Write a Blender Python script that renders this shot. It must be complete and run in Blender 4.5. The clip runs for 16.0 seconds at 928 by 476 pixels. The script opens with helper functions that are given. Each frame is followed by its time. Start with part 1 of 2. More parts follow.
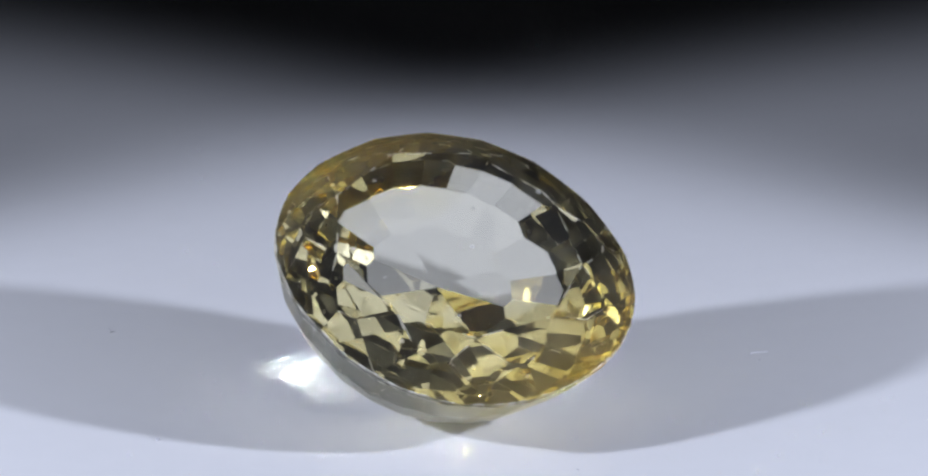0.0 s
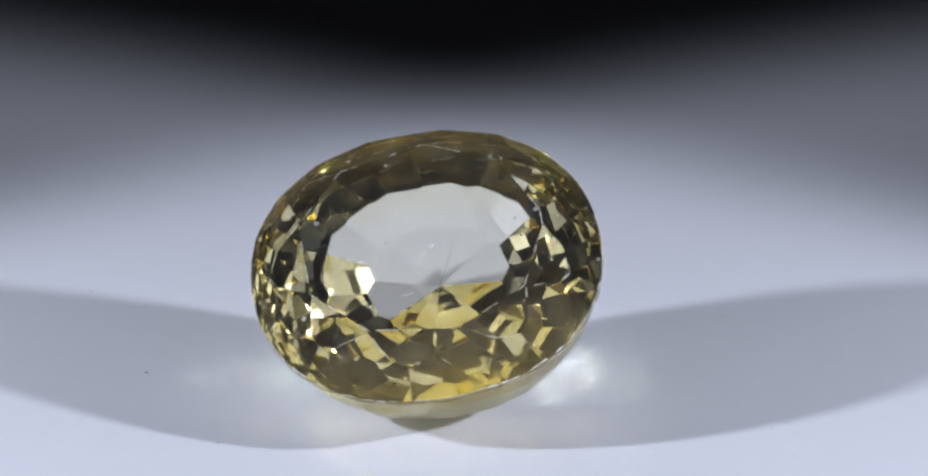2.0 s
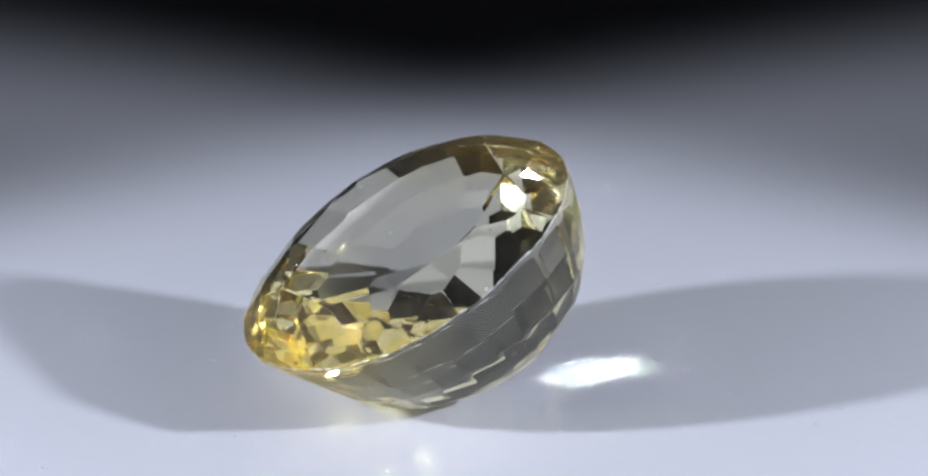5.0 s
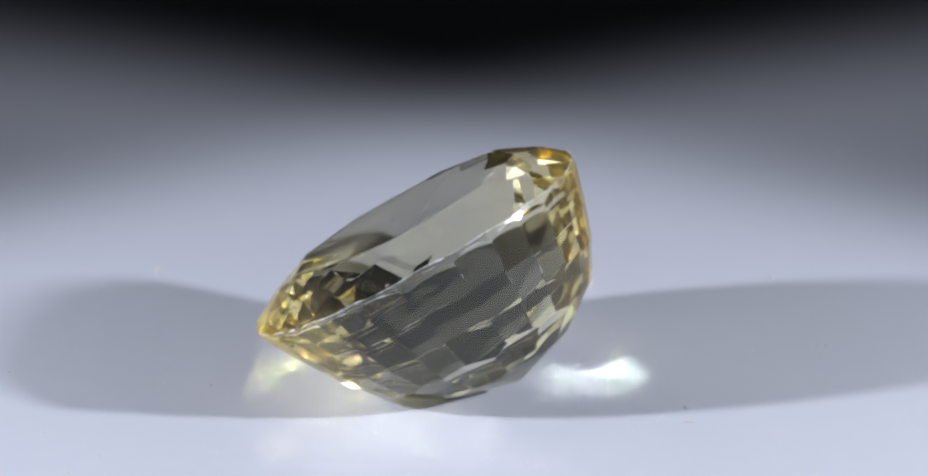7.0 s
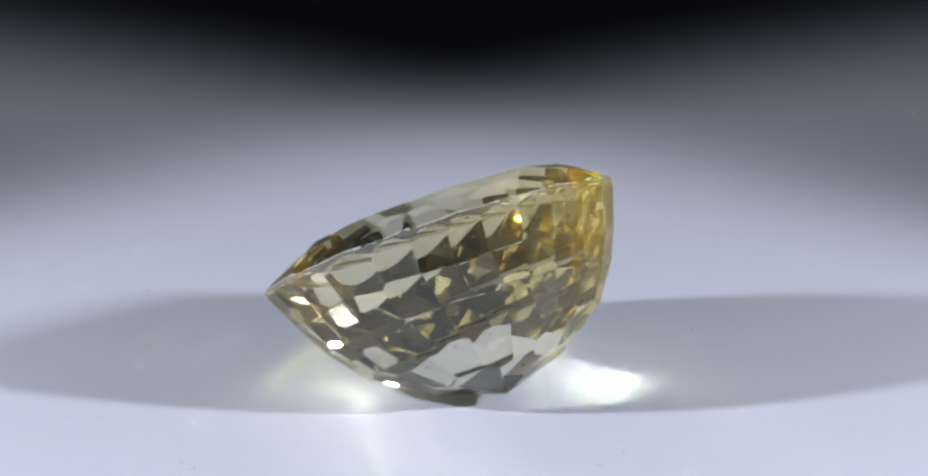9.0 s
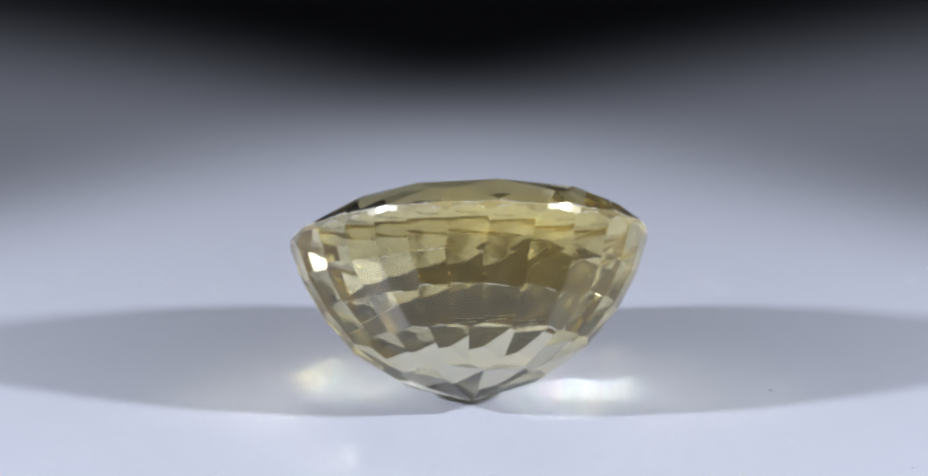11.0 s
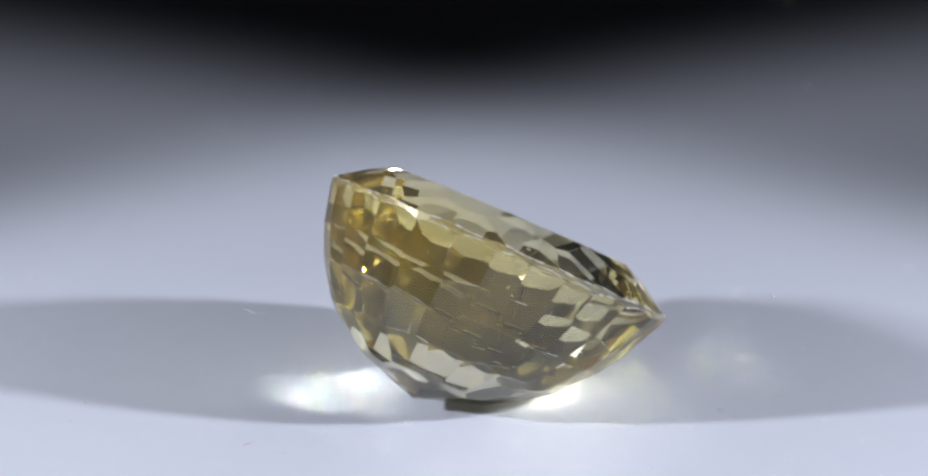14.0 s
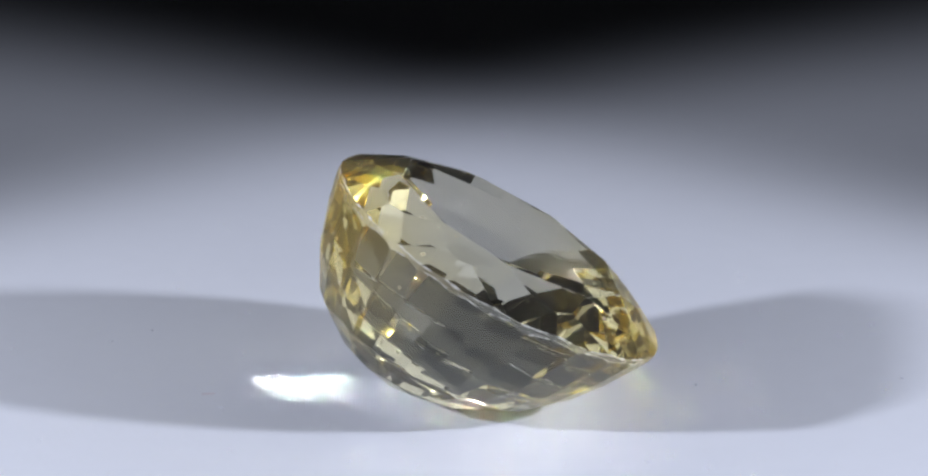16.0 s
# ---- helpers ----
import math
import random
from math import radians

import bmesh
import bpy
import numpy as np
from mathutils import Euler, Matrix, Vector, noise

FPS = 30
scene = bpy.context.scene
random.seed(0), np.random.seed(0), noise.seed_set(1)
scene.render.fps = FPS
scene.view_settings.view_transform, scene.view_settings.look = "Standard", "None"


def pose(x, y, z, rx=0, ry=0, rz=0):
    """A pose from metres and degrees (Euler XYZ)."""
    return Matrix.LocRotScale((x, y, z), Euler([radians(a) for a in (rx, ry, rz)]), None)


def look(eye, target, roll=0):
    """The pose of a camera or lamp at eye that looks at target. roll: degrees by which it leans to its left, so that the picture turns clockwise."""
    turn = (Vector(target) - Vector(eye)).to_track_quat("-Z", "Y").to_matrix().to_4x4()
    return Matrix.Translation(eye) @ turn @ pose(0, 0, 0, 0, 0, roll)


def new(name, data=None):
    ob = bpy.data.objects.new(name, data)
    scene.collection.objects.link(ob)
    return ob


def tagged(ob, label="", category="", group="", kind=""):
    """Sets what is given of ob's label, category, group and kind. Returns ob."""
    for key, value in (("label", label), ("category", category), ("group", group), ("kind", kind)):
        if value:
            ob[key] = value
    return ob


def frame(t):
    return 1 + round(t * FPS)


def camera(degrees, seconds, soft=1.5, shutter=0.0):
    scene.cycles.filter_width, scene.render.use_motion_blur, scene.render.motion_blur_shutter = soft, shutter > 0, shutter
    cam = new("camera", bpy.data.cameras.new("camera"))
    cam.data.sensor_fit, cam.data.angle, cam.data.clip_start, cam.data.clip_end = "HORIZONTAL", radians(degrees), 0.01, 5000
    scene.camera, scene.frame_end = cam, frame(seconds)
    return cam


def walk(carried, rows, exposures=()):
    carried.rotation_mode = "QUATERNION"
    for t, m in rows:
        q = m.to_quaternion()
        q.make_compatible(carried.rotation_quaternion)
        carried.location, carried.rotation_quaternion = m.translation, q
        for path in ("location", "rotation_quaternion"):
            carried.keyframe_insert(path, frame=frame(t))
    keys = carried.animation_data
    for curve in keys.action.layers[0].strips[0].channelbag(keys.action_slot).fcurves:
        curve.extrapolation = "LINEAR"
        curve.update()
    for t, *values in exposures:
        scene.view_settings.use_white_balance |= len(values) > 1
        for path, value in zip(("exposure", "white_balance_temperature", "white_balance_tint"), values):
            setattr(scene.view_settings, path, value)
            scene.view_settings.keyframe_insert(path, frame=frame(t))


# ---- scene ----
MM = 0.001
cam = camera(6.078, 16.0, soft=2.5)
ELEV, DIST = radians(18.5), 295.74 * MM
AIM = Vector((0.3537 * MM, 0, 5.7094 * MM))
EYE = AIM + Vector((0, -math.cos(ELEV), math.sin(ELEV))) * DIST
walk(cam, [(0, look(EYE, AIM)), (16, look(EYE, AIM))], [(0, 1.0), (16, 1.0)])

# ---- light: a dark room, two spot lamps in front at either side ----
scene.cycles.caustics_refractive = scene.cycles.caustics_reflective = True
scene.cycles.sample_clamp_indirect = 0
scene.cycles.blur_glossy = 0.0
scene.cycles.max_bounces = scene.cycles.transmission_bounces = scene.cycles.glossy_bounces = 32
world = bpy.data.worlds.new("dark_room")
scene.world = world
world.use_nodes = True
world.node_tree.nodes["Background"].inputs[0].default_value = (0.8, 0.85, 1.0, 1)
world.node_tree.nodes["Background"].inputs[1].default_value = 0.0052


def spot(name, at, aim, watts, cone, blend, radius):
    data = bpy.data.lights.new(name, "SPOT")
    data.energy, data.color = watts, (0.765, 0.818, 1.0)
    data.spot_size, data.spot_blend, data.shadow_soft_size = radians(cone), blend, radius
    ob = new(name, data)
    ob.matrix_world = look(at, aim)
    return ob


for side, name in ((-1, "spot_lamp_west"), (1, "spot_lamp_east")):
    az, el, far = radians(23.0), radians(26.9), 0.112
    at = Vector((side * math.cos(az) * math.cos(el), -math.sin(az) * math.cos(el), math.sin(el))) * far
    spot(name, at, (-side * 0.00139 - 0.0005, -0.01235, 0), 0.272, 43.6, 0.42, 0.0042)


# ---- materials ----
def shader(name):
    m = bpy.data.materials.new(name)
    m.use_nodes = True
    t = m.node_tree
    return m, t, t.nodes["Principled BSDF"]


def node(t, kind, **values):
    n = t.nodes.new(kind)
    for k, v in values.items():
        n.inputs[k.replace("_", " ")].default_value = v
    return n


def acrylic():
    m, t, b = shader("white_acrylic")
    co = node(t, "ShaderNodeTexCoord")
    grain = node(t, "ShaderNodeTexNoise", Scale=900.0, Detail=4.0)
    cloud = node(t, "ShaderNodeTexNoise", Scale=60.0, Detail=3.0)
    mix = node(t, "ShaderNodeMixRGB", Fac=0.5)
    ramp = node(t, "ShaderNodeValToRGB")
    ramp.color_ramp.elements[0].color = (0.77, 0.775, 0.79, 1)
    ramp.color_ramp.elements[1].color = (0.83, 0.835, 0.85, 1)
    bump = node(t, "ShaderNodeBump", Strength=0.03, Distance=0.00005)
    for n in (grain, cloud):
        t.links.new(co.outputs["Object"], n.inputs["Vector"])
    t.links.new(grain.outputs["Fac"], mix.inputs[1])
    t.links.new(cloud.outputs["Fac"], mix.inputs[2])
    t.links.new(mix.outputs[0], ramp.inputs[0])
    t.links.new(ramp.outputs[0], b.inputs["Base Color"])
    t.links.new(grain.outputs["Fac"], bump.inputs["Height"])
    t.links.new(bump.outputs[0], b.inputs["Normal"])
    b.inputs["Roughness"].default_value = 0.28
    return m


def glass(name, zones, rough, dust_haze, dull_colour, end_glow=0.0):
    """Sapphire whose colour lies in zones, from the core of the stone to its two ends, where a golden glow is painted
    in.
    """
    m = bpy.data.materials.new(name)
    m.use_nodes = True
    t = m.node_tree
    t.nodes.clear()
    out = node(t, "ShaderNodeOutputMaterial")
    co = node(t, "ShaderNodeTexCoord")
    flat = node(t, "ShaderNodeVectorMath")
    flat.operation = "MULTIPLY"
    flat.inputs[1].default_value = (0.45, 1.0, 0.0)
    length = node(t, "ShaderNodeVectorMath")
    length.operation = "LENGTH"
    wave = node(t, "ShaderNodeTexNoise", Scale=350.0, Detail=2.0)
    add = node(t, "ShaderNodeMath")
    add.operation = "MULTIPLY_ADD"
    add.inputs[1].default_value = 0.0022
    zone = node(t, "ShaderNodeMapRange")
    zone.inputs["From Min"].default_value, zone.inputs["From Max"].default_value = 0.0045, 0.0075
    ramp = node(t, "ShaderNodeValToRGB")
    ramp.color_ramp.elements.new(0.5)
    for stop, colour in zip(ramp.color_ramp.elements, zones):
        stop.color = (*colour, 1)
    g = node(t, "ShaderNodeBsdfGlass", Roughness=rough, IOR=1.745)
    t.links.new(co.outputs["Object"], flat.inputs[0])
    t.links.new(flat.outputs[0], length.inputs[0])
    t.links.new(co.outputs["Object"], wave.inputs["Vector"])
    t.links.new(wave.outputs["Fac"], add.inputs[0])
    t.links.new(length.outputs["Value"], add.inputs[2])
    t.links.new(add.outputs[0], zone.inputs["Value"])
    t.links.new(zone.outputs[0], ramp.inputs[0])
    t.links.new(ramp.outputs[0], g.inputs["Color"])
    # thin film of dust, wear, fine scratches, plus painted haze that lifts dark facets
    smear = node(t, "ShaderNodeTexNoise", Scale=900.0, Detail=6.0, Roughness=0.65)
    film = node(t, "ShaderNodeMapRange")
    film.inputs["From Min"].default_value, film.inputs["From Max"].default_value = 0.35, 0.75
    film.inputs["To Min"].default_value, film.inputs["To Max"].default_value = dust_haze * 0.5, dust_haze * 1.6
    dull = node(t, "ShaderNodeBsdfDiffuse", Color=(*dull_colour, 1))
    both = node(t, "ShaderNodeMixShader")
    t.links.new(co.outputs["Object"], smear.inputs["Vector"])
    t.links.new(smear.outputs["Fac"], film.inputs["Value"])
    # sparse dust grains that cling to the facets
    cells = node(t, "ShaderNodeTexVoronoi", Scale=1000.0)
    near = node(t, "ShaderNodeMath")
    near.operation, near.inputs[1].default_value = "LESS_THAN", 0.09
    few = node(t, "ShaderNodeMath")
    few.operation, few.inputs[1].default_value = "GREATER_THAN", 0.55
    grain = node(t, "ShaderNodeMath")
    grain.operation = "MULTIPLY"
    total = node(t, "ShaderNodeMath")
    total.operation, total.inputs[1].default_value = "MULTIPLY_ADD", 0.28
    t.links.new(co.outputs["Object"], cells.inputs["Vector"])
    t.links.new(cells.outputs["Distance"], near.inputs[0])
    t.links.new(cells.outputs["Color"], few.inputs[0])
    t.links.new(near.outputs[0], grain.inputs[0])
    t.links.new(few.outputs[0], grain.inputs[1])
    t.links.new(grain.outputs[0], total.inputs[0])
    t.links.new(film.outputs[0], total.inputs[2])
    # golden light scattered inside the ends, painted as diffuse colour, in patches
    patches = node(t, "ShaderNodeMath")
    patches.operation = "MULTIPLY"
    glow_film = node(t, "ShaderNodeMath")
    glow_film.operation, glow_film.inputs[1].default_value, glow_film.use_clamp = "MULTIPLY_ADD", end_glow * 1.8, True
    gold = node(t, "ShaderNodeMixRGB", Color1=(*dull_colour, 1), Color2=(1.0, 0.71, 0.19, 1))
    t.links.new(zone.outputs[0], patches.inputs[0])
    t.links.new(smear.outputs["Fac"], patches.inputs[1])
    t.links.new(patches.outputs[0], glow_film.inputs[0])
    t.links.new(total.outputs[0], glow_film.inputs[2])
    t.links.new(zone.outputs[0], gold.inputs[0])
    t.links.new(gold.outputs[0], dull.inputs["Color"])
    t.links.new(glow_film.outputs[0], both.inputs[0])
    t.links.new(g.outputs[0], both.inputs[1])
    t.links.new(dull.outputs[0], both.inputs[2])
    t.links.new(both.outputs[0], out.inputs[0])
    return m


def laminate():
    m, t, b = shader("black_laminate")
    co = node(t, "ShaderNodeTexCoord")
    grain = node(t, "ShaderNodeTexNoise", Scale=400.0, Detail=5.0)
    ramp = node(t, "ShaderNodeValToRGB")
    ramp.color_ramp.elements[0].color = (0.012, 0.012, 0.014, 1)
    ramp.color_ramp.elements[1].color = (0.03, 0.03, 0.033, 1)
    t.links.new(co.outputs["Object"], grain.inputs["Vector"])
    t.links.new(grain.outputs["Fac"], ramp.inputs[0])
    t.links.new(ramp.outputs[0], b.inputs["Base Color"])
    b.inputs["Roughness"].default_value = 0.7
    return m


def lint(name, colour):
    m, t, b = shader(name)
    grain = node(t, "ShaderNodeTexNoise", Scale=8000.0, Detail=2.0)
    mix = node(t, "ShaderNodeMixRGB", Color1=(*colour, 1), Color2=(*[c * 1.8 for c in colour], 1))
    t.links.new(grain.outputs["Fac"], mix.inputs[0])
    t.links.new(mix.outputs[0], b.inputs["Base Color"])
    b.inputs["Roughness"].default_value = 0.9
    return m


ACRYLIC, LAMINATE = acrylic(), laminate()
ZONES = ((1.0, 0.980, 0.875), (1.0, 0.960, 0.75), (1.0, 0.926, 0.53))
# crown and table get more painted haze to look brighter; pavilion stays darker
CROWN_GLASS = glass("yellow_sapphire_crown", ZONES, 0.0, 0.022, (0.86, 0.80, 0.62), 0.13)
SAPPHIRE = glass("yellow_sapphire", ZONES, 0.0, 0.003, (0.86, 0.80, 0.62), 0.13)
CLEAR = glass("clear_sapphire", ((1.0, 0.990, 0.950),) * 3, 0.0, 0.020, (0.8, 0.79, 0.74))
FROSTED = glass("frosted_girdle", ZONES, 0.2, 0.10, (0.82, 0.8, 0.68), 0.1)
WORN = lint("abraded_facet_edge", (0.46, 0.45, 0.40))
GREY_LINT, RED_LINT = lint("grey_lint", (0.42, 0.42, 0.44)), lint("reddish_lint", (0.46, 0.32, 0.3))


def finish(name, bm, material, parent=None, label=""):
    me = bpy.data.meshes.new(name)
    bm.to_mesh(me)
    bm.free()
    me.materials.append(material)
    ob = new(name, me)
    ob.parent = parent
    if label:
        tagged(ob, label)
    return ob


# ---- dark studio around the turntable ----
def slab(name, label, size, at):
    bm = bmesh.new()
    bmesh.ops.create_cube(bm, size=1)
    bmesh.ops.scale(bm, vec=size, verts=bm.verts[:])
    bmesh.ops.bevel(bm, geom=bm.edges[:], offset=0.002, segments=2, affect="EDGES")
    ob = tagged(finish(name, bm, LAMINATE), label, "", "", "structure")
    ob.location = at
    return ob


slab("floor", "matt black laminate table under the white turntable", (1.6, 1.6, 0.03), (0, 0, -0.0225))
slab("wall_north", "plain black backdrop wall behind the turntable", (1.6, 0.02, 1.0), (0, 0.75, 0.4925))
slab("wall_east", "plain black side wall of the dark studio", (0.02, 1.48, 1.0), (0.78, 0, 0.4925))
slab("wall_west", "plain black side wall of the dark studio", (0.02, 1.48, 1.0), (-0.78, 0, 0.4925))
slab("wall_south", "plain black wall behind the camera", (1.6, 0.02, 1.0), (0, -0.75, 0.4925))


# ---- turntable ----
def turntable():
    bm = bmesh.new()
    rings = []
    for r, z in ((0.150, -0.0075), (0.1506, -0.007), (0.1506, -0.001), (0.1504, -0.0003), (0.1497, 0.0)):
        rings.append([bm.verts.new((r * math.cos(a), r * math.sin(a), z)) for a in np.linspace(0, 2 * math.pi, 128, endpoint=False)])
    for lo, hi in zip(rings, rings[1:]):
        for i in range(128):
            bm.faces.new((lo[i], lo[i - 1], hi[i - 1], hi[i])).normal_flip()
    bm.faces.new(rings[-1])
    bm.faces.new(rings[0][::-1])
    bmesh.ops.recalc_face_normals(bm, faces=bm.faces[:])
    ob = finish("turntable", bm, ACRYLIC)
    return tagged(ob, "glossy white acrylic turntable disc with a few dust fibres", "turntable")


# ---- gemstone ----
# Half widths of the girdle in millimetres, its squareness, and the depth of crown, girdle and pavilion.
A, B, SQUARE = 5.951, 6.107, 2.169
CROWN, GIRDLE, PAVILION = 1.13, 0.10, 5.717
CULET, TABLE_OFF = (0.333, 0.875), (-0.115, 0.234)


def reach(c, s, kx, ky, off):
    """How far an oval of these scales, moved by off, goes in the direction (c, s)."""
    q = SQUARE / (SQUARE - 1)
    return (abs(A * kx * c) ** q + abs(B * ky * s) ** q) ** (1 / q) + off[0] * c + off[1] * s


def half_space(angle, high, low, wobble):
    """The plane through two ovals (scale x, scale y, height, offset) that faces this way; hand-cut, so a little off."""
    angle += random.uniform(-wobble, wobble)
    c, s = math.cos(angle), math.sin(angle)
    far0, far1 = (reach(c, s, o[0], o[1], o[3]) for o in (high, low))
    slope = (far1 - far0) / (low[2] - high[2]) + random.uniform(-wobble, wobble) * 0.8
    normal = Vector((c, s, -slope))
    point = Vector((c, s, 0)) * far0 * random.uniform(0.998, 1.001) + Vector((0, 0, high[2]))
    return point, normal.normalized()


def crown_oval(k, h):
    return k, k, h * CROWN, (TABLE_OFF[0] * h, TABLE_OFF[1] * h)


def pavilion_oval(kx, ky, h):
    return kx, ky, -GIRDLE - h * PAVILION, (CULET[0] * h, CULET[1] * h)


def gemstone():
    gem = tagged(new("gemstone"), "pale yellow oval faceted sapphire lying tilted on its pavilion", "gemstone")
    random.seed(0)
    bm = bmesh.new()
    rough = 96
    rings = [[bm.verts.new((A * math.copysign(abs(math.cos(a)) ** (2 / SQUARE), math.cos(a)), B * math.copysign(abs(math.sin(a)) ** (2 / SQUARE), math.sin(a)), z)) for a in np.linspace(0, 2 * math.pi, rough, endpoint=False)] for z in (-9, 4)]
    for i in range(rough):
        bm.faces.new((rings[0][i - 1], rings[0][i], rings[1][i], rings[1][i - 1]))
    bm.faces.new(rings[1])
    bm.faces.new(rings[0][::-1])
    cuts = [(Vector((0, 0, CROWN)), Vector((0.004, -0.003, 1)).normalized())]
    full = 2 * math.pi
    rows = [(18, 0.5, (1.0, 0.02), (0.845, 0.60)), (9, 0, (1.0, 0.08), (0.70, 1.0)), (9, 0.5, (0.835, 0.64), (0.66, 1.0))]
    for n, shift, lo, hi in rows:
        cuts += [half_space(full * (i + shift) / n, crown_oval(*lo), crown_oval(*hi), 0.02) for i in range(n)]
    steps = [(1.0, 1.0, 0.0), (0.922, 0.90, 0.25), (0.818, 0.81, 0.45), (0.652, 0.674, 0.66), (0.40, 0.41, 0.85), (0.0, 0.0, 1.0)]
    counts = [(26, 0.0), (26, 0.0), (26, 0.0), (16, 0.5), (8, 0.25)]
    for (n, shift), hi, lo in zip(counts, steps, steps[1:]):
        cuts += [half_space(full * (i + shift) / n, pavilion_oval(*hi), pavilion_oval(*lo), 0.02) for i in range(n)]
    for point, normal in cuts:
        bmesh.ops.bisect_plane(bm, geom=bm.verts[:] + bm.edges[:] + bm.faces[:], dist=2e-5, plane_co=point, plane_no=normal, clear_outer=True)
        rim = [e for e in bm.edges if e.is_boundary]
        if rim:
            bmesh.ops.holes_fill(bm, edges=rim, sides=0)
    bmesh.ops.remove_doubles(bm, verts=bm.verts[:], dist=0.02)
    bmesh.ops.recalc_face_normals(bm, faces=bm.faces[:])
    bm.normal_update()
    # the junctions of the facets are abraded in broken lines, most of all along the steps and the girdle
    ridges = bmesh.new()
    for e in bm.edges:
        long = e.calc_length()
        if len(e.link_faces) != 2 or long < 0.1 or e.calc_face_angle() < radians(4) or min(v.co.z for v in e.verts) < -0.7 * PAVILION:
            continue
        ends = [v.co.copy() for v in e.verts]
        ahead = (ends[1] - ends[0]).normalized()
        out = (e.link_faces[0].normal + e.link_faces[1].normal).normalized()
        side = ahead.cross(out)
        level = abs(ahead.z) < 0.3
        rim = level and -0.2 < ends[0].z < 0.1
        at = 0.0
        while at < long:
            run = min(random.uniform(0.15, 0.6), long - at)
            if random.random() < (0.75 if rim else 0.4 if level else 0.06):
                thick = random.uniform(0.006, 0.02) * (1.3 if rim else 0.85 if level else 0.5)
                loops = []
                for u in (0.0, 0.3, 0.7, 1.0):
                    w = thick * (0.3 if u in (0.0, 1.0) else random.uniform(0.7, 1.2))
                    mid = ends[0] + ahead * (at + run * u)
                    loops.append([ridges.verts.new(mid + side * w * i + out * w * k) for i, k in ((-1.2, -0.4), (0.0, 0.35), (1.2, -0.4), (0.0, -0.9))])
                for l0, l1 in zip(loops, loops[1:]):
                    for i in range(4):
                        ridges.faces.new((l0[i - 1], l0[i], l1[i], l1[i - 1]))
                ridges.faces.new(loops[0][::-1])
                ridges.faces.new(loops[-1])
            at += run
    bmesh.ops.recalc_face_normals(ridges, faces=ridges.faces[:])
    bmesh.ops.scale(ridges, vec=(MM, MM, MM), verts=ridges.verts[:])
    finish("facet_edges", ridges, WORN, gem, "fine abraded whitish facet edges")
    bmesh.ops.scale(bm, vec=(MM, MM, MM), verts=bm.verts[:])
    bm.normal_update()

    def shell(name, wanted, material, label):
        piece = bm.copy()
        bmesh.ops.delete(piece, geom=[f for f in piece.faces if not wanted(f)], context="FACES")
        finish(name, piece, material, gem, label)

    upright = lambda f: abs(f.normal.z) < 0.004
    top = lambda f: f.normal.z > 0.995
    shell("table_facet", top, CLEAR, "large flat clear top facet")
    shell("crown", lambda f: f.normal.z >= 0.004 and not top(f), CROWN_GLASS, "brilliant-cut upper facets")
    shell("girdle", upright, FROSTED, "thin frosted edge")
    shell("pavilion", lambda f: f.normal.z <= -0.004, SAPPHIRE, "deep step-cut lower facets")
    bm.free()
    return gem


disc = turntable()
gem = gemstone()
SPIN, TILT_X, TILT_Y, YAW, RATE = 15.89, 29.70, -1.69, -1.54, -18.22
LEAN = Matrix.Rotation(radians(TILT_Y), 4, "Y") @ Matrix.Rotation(radians(TILT_X), 4, "X") @ Matrix.Rotation(radians(SPIN), 4, "Z")
LOW = min((LEAN @ v.co).z for piece in gem.children for v in piece.data.vertices)
REST = Matrix.Translation((-0.6487 * MM, -1.4908 * MM, -LOW)) @ LEAN


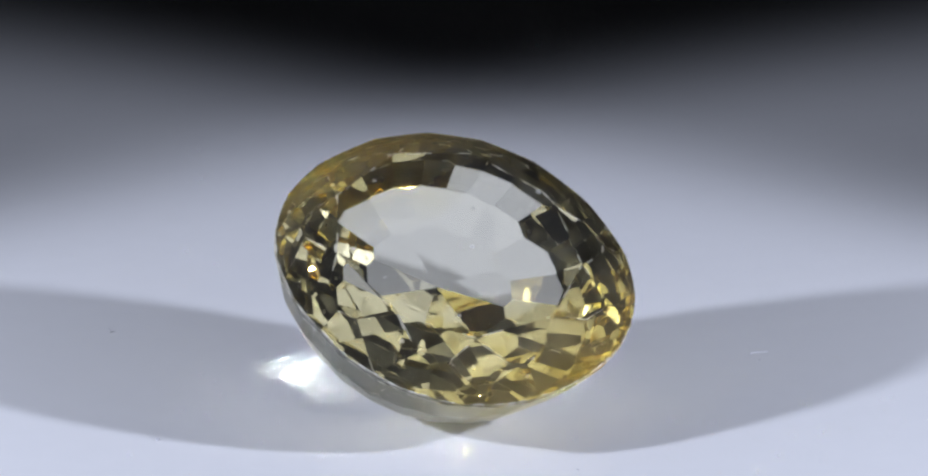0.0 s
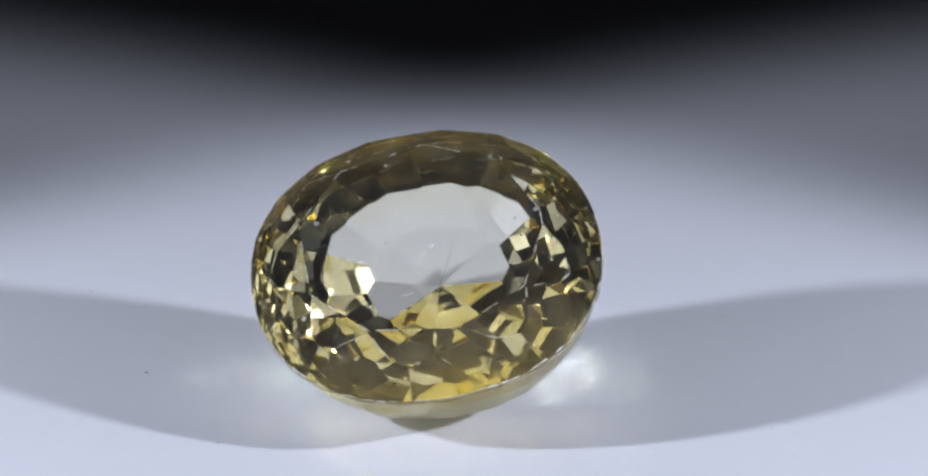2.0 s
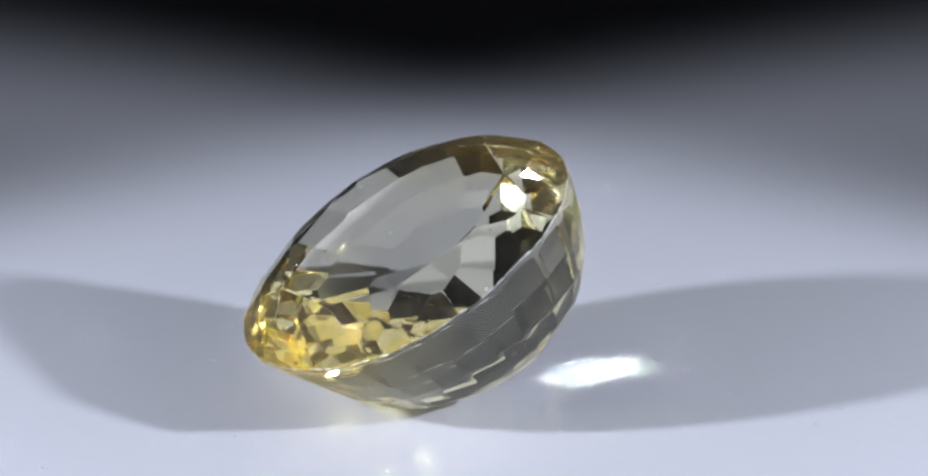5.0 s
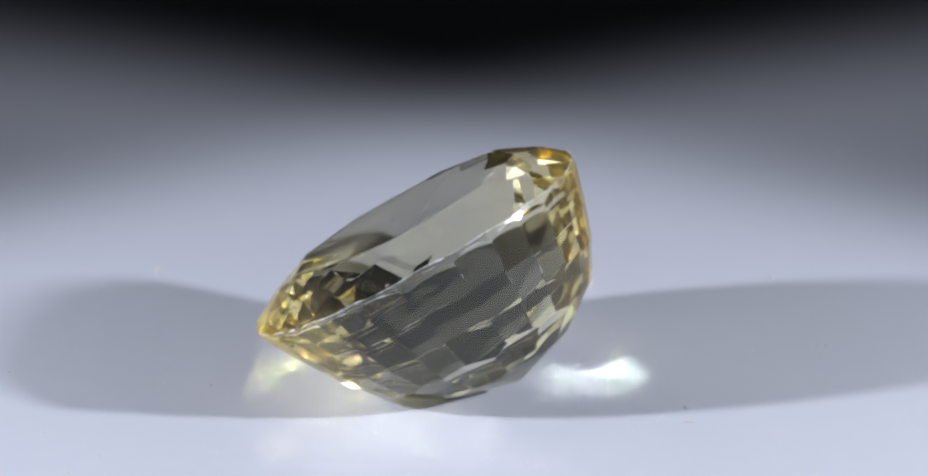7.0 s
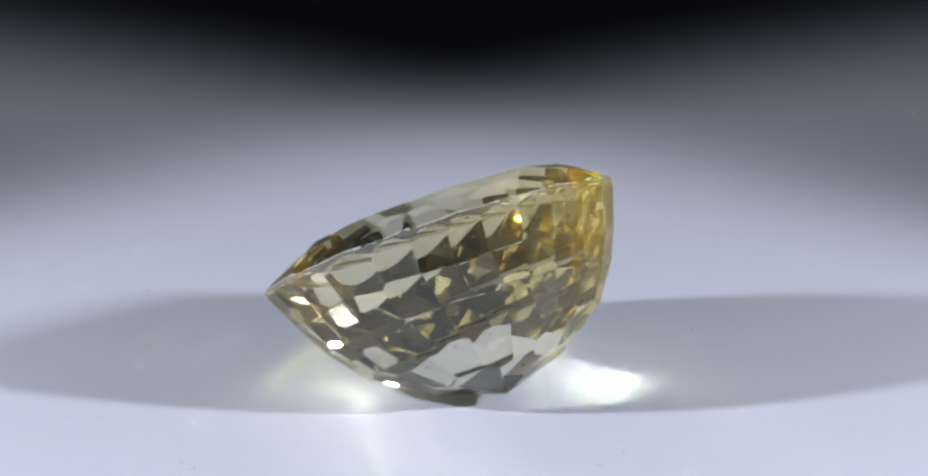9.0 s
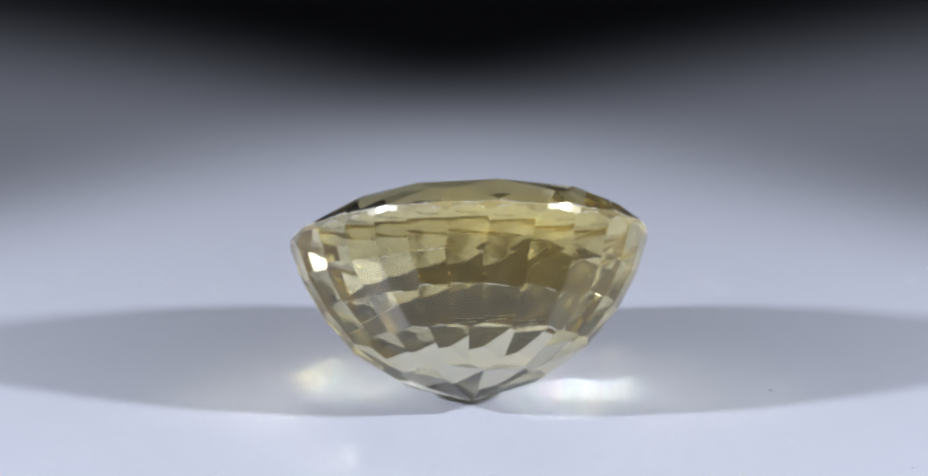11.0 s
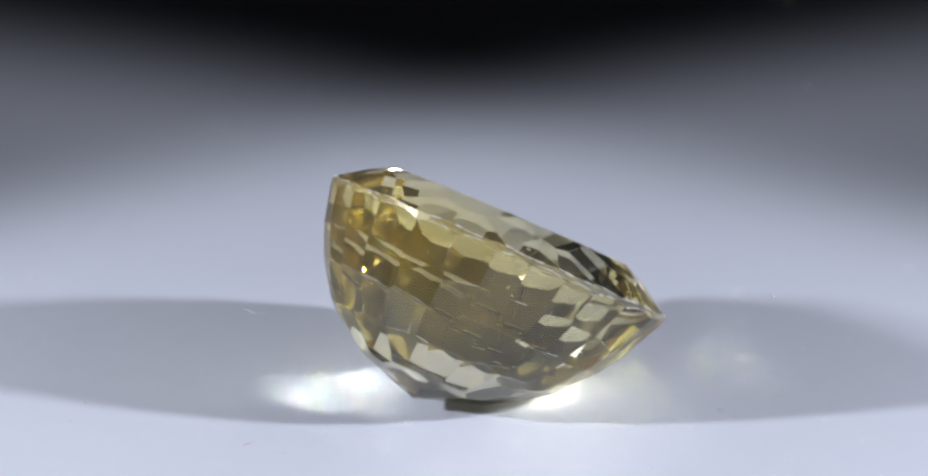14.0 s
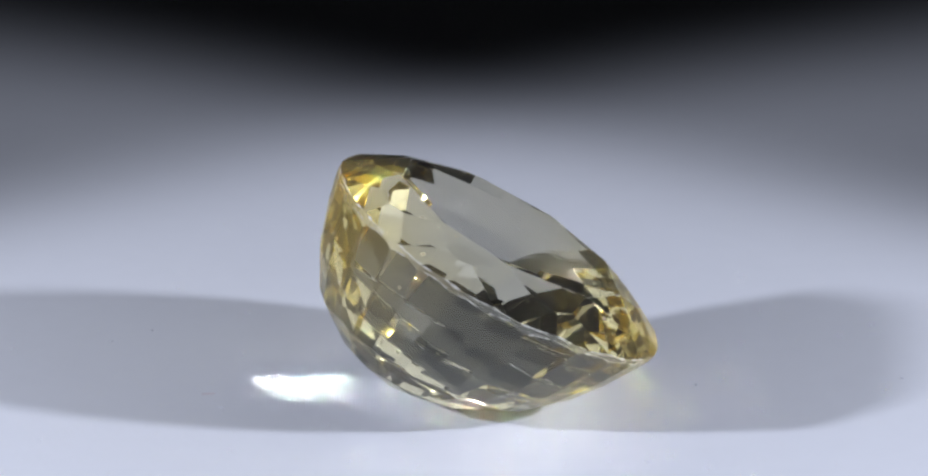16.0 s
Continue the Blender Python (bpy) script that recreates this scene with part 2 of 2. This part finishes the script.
# ---- dust on the turntable ----
def fibre(length, curl, material, label):
    """A curled thread lying on the disc, thicker in the middle."""
    bm = bmesh.new()
    count, sides, path = 14, 6, Vector((0, 0, 0))
    rings = []
    for i in range(count):
        u = i / (count - 1)
        heading = curl * (u - 0.5) + 0.5 * math.sin(7 * u)
        ahead = Vector((math.cos(heading), math.sin(heading), 0))
        path = path + ahead * length / count
        thick = 0.009 * MM * (0.35 + math.sin(math.pi * u))
        across = Vector((-ahead.y, ahead.x, 0))
        rings.append([bm.verts.new(path + (across * math.cos(a) + Vector((0, 0, 1 + math.sin(a)))) * thick) for a in np.linspace(0, 2 * math.pi, sides, endpoint=False)])
    for r0, r1 in zip(rings, rings[1:]):
        for i in range(sides):
            bm.faces.new((r0[i - 1], r0[i], r1[i], r1[i - 1]))
    bm.faces.new(rings[0][::-1])
    bm.faces.new(rings[-1])
    bmesh.ops.recalc_face_normals(bm, faces=bm.faces[:])
    return tagged(finish("lint_fibre", bm, material), label, "dust", "dust on the turntable")


def speck(size, material, label):
    bm = bmesh.new()
    bmesh.ops.create_icosphere(bm, subdivisions=1, radius=size)
    for v in bm.verts:
        v.co *= random.uniform(0.7, 1.2)
        v.co.z *= 0.5
    low = min(v.co.z for v in bm.verts)
    bmesh.ops.translate(bm, vec=(0, 0, -low), verts=bm.verts[:])
    return tagged(finish("dust_speck", bm, material), label, "dust", "dust on the turntable")


LYING = []
# distance in millimetres and bearing on the disc, turn of the thread, length, curl, reddish or not
for far, bearing, turned, length, curl, red in ((8.0, 96.1, 30, 0.9, 3.6, 0), (10.9, -3.8, 13, 1.4, -0.6, 0), (8.1, 83.5, 100, 0.7, 1.4, 1),
                                                (9.3, -138.4, 60, 0.5, -1.2, 0), (13.7, 125.3, 20, 0.4, 0.6, 0)):
    ob = fibre(length * 0.8 * MM, curl, RED_LINT if red else GREY_LINT, "curled reddish lint fibre on the white disc" if red else "thin curled grey lint fibre on the white disc")
    at = Vector((math.cos(radians(bearing)), math.sin(radians(bearing)), 0)) * far * MM
    LYING.append((ob, Matrix.Translation(at) @ Matrix.Rotation(radians(turned), 4, "Z")))
for far, bearing, size in ((16.9, 149.9, 0.06), (10.84, 177.8, 0.07), (8.36, -86.2, 0.05), (15.45, -87.4, 0.06), (12.55, 52.5, 0.05), (13.18, 59.9, 0.06), (13.9, 123.9, 0.05), (11.2, -6.0, 0.04)):
    at = Vector((math.cos(radians(bearing)), math.sin(radians(bearing)), 0)) * far * MM
    LYING.append((speck(size * MM, GREY_LINT, "tiny grey dust speck on the white disc"), Matrix.Translation(at)))


def motions():
    turn = lambda t: Matrix.Rotation(radians(YAW + RATE * (t - 1.5)), 4, "Z")
    times = [0.5 * i for i in range(33)]
    walk(disc, [(t, turn(t)) for t in times])
    walk(gem, [(t, turn(t) @ REST) for t in times])
    for ob, place in LYING:
        walk(ob, [(t, turn(t) @ place) for t in times])


motions()
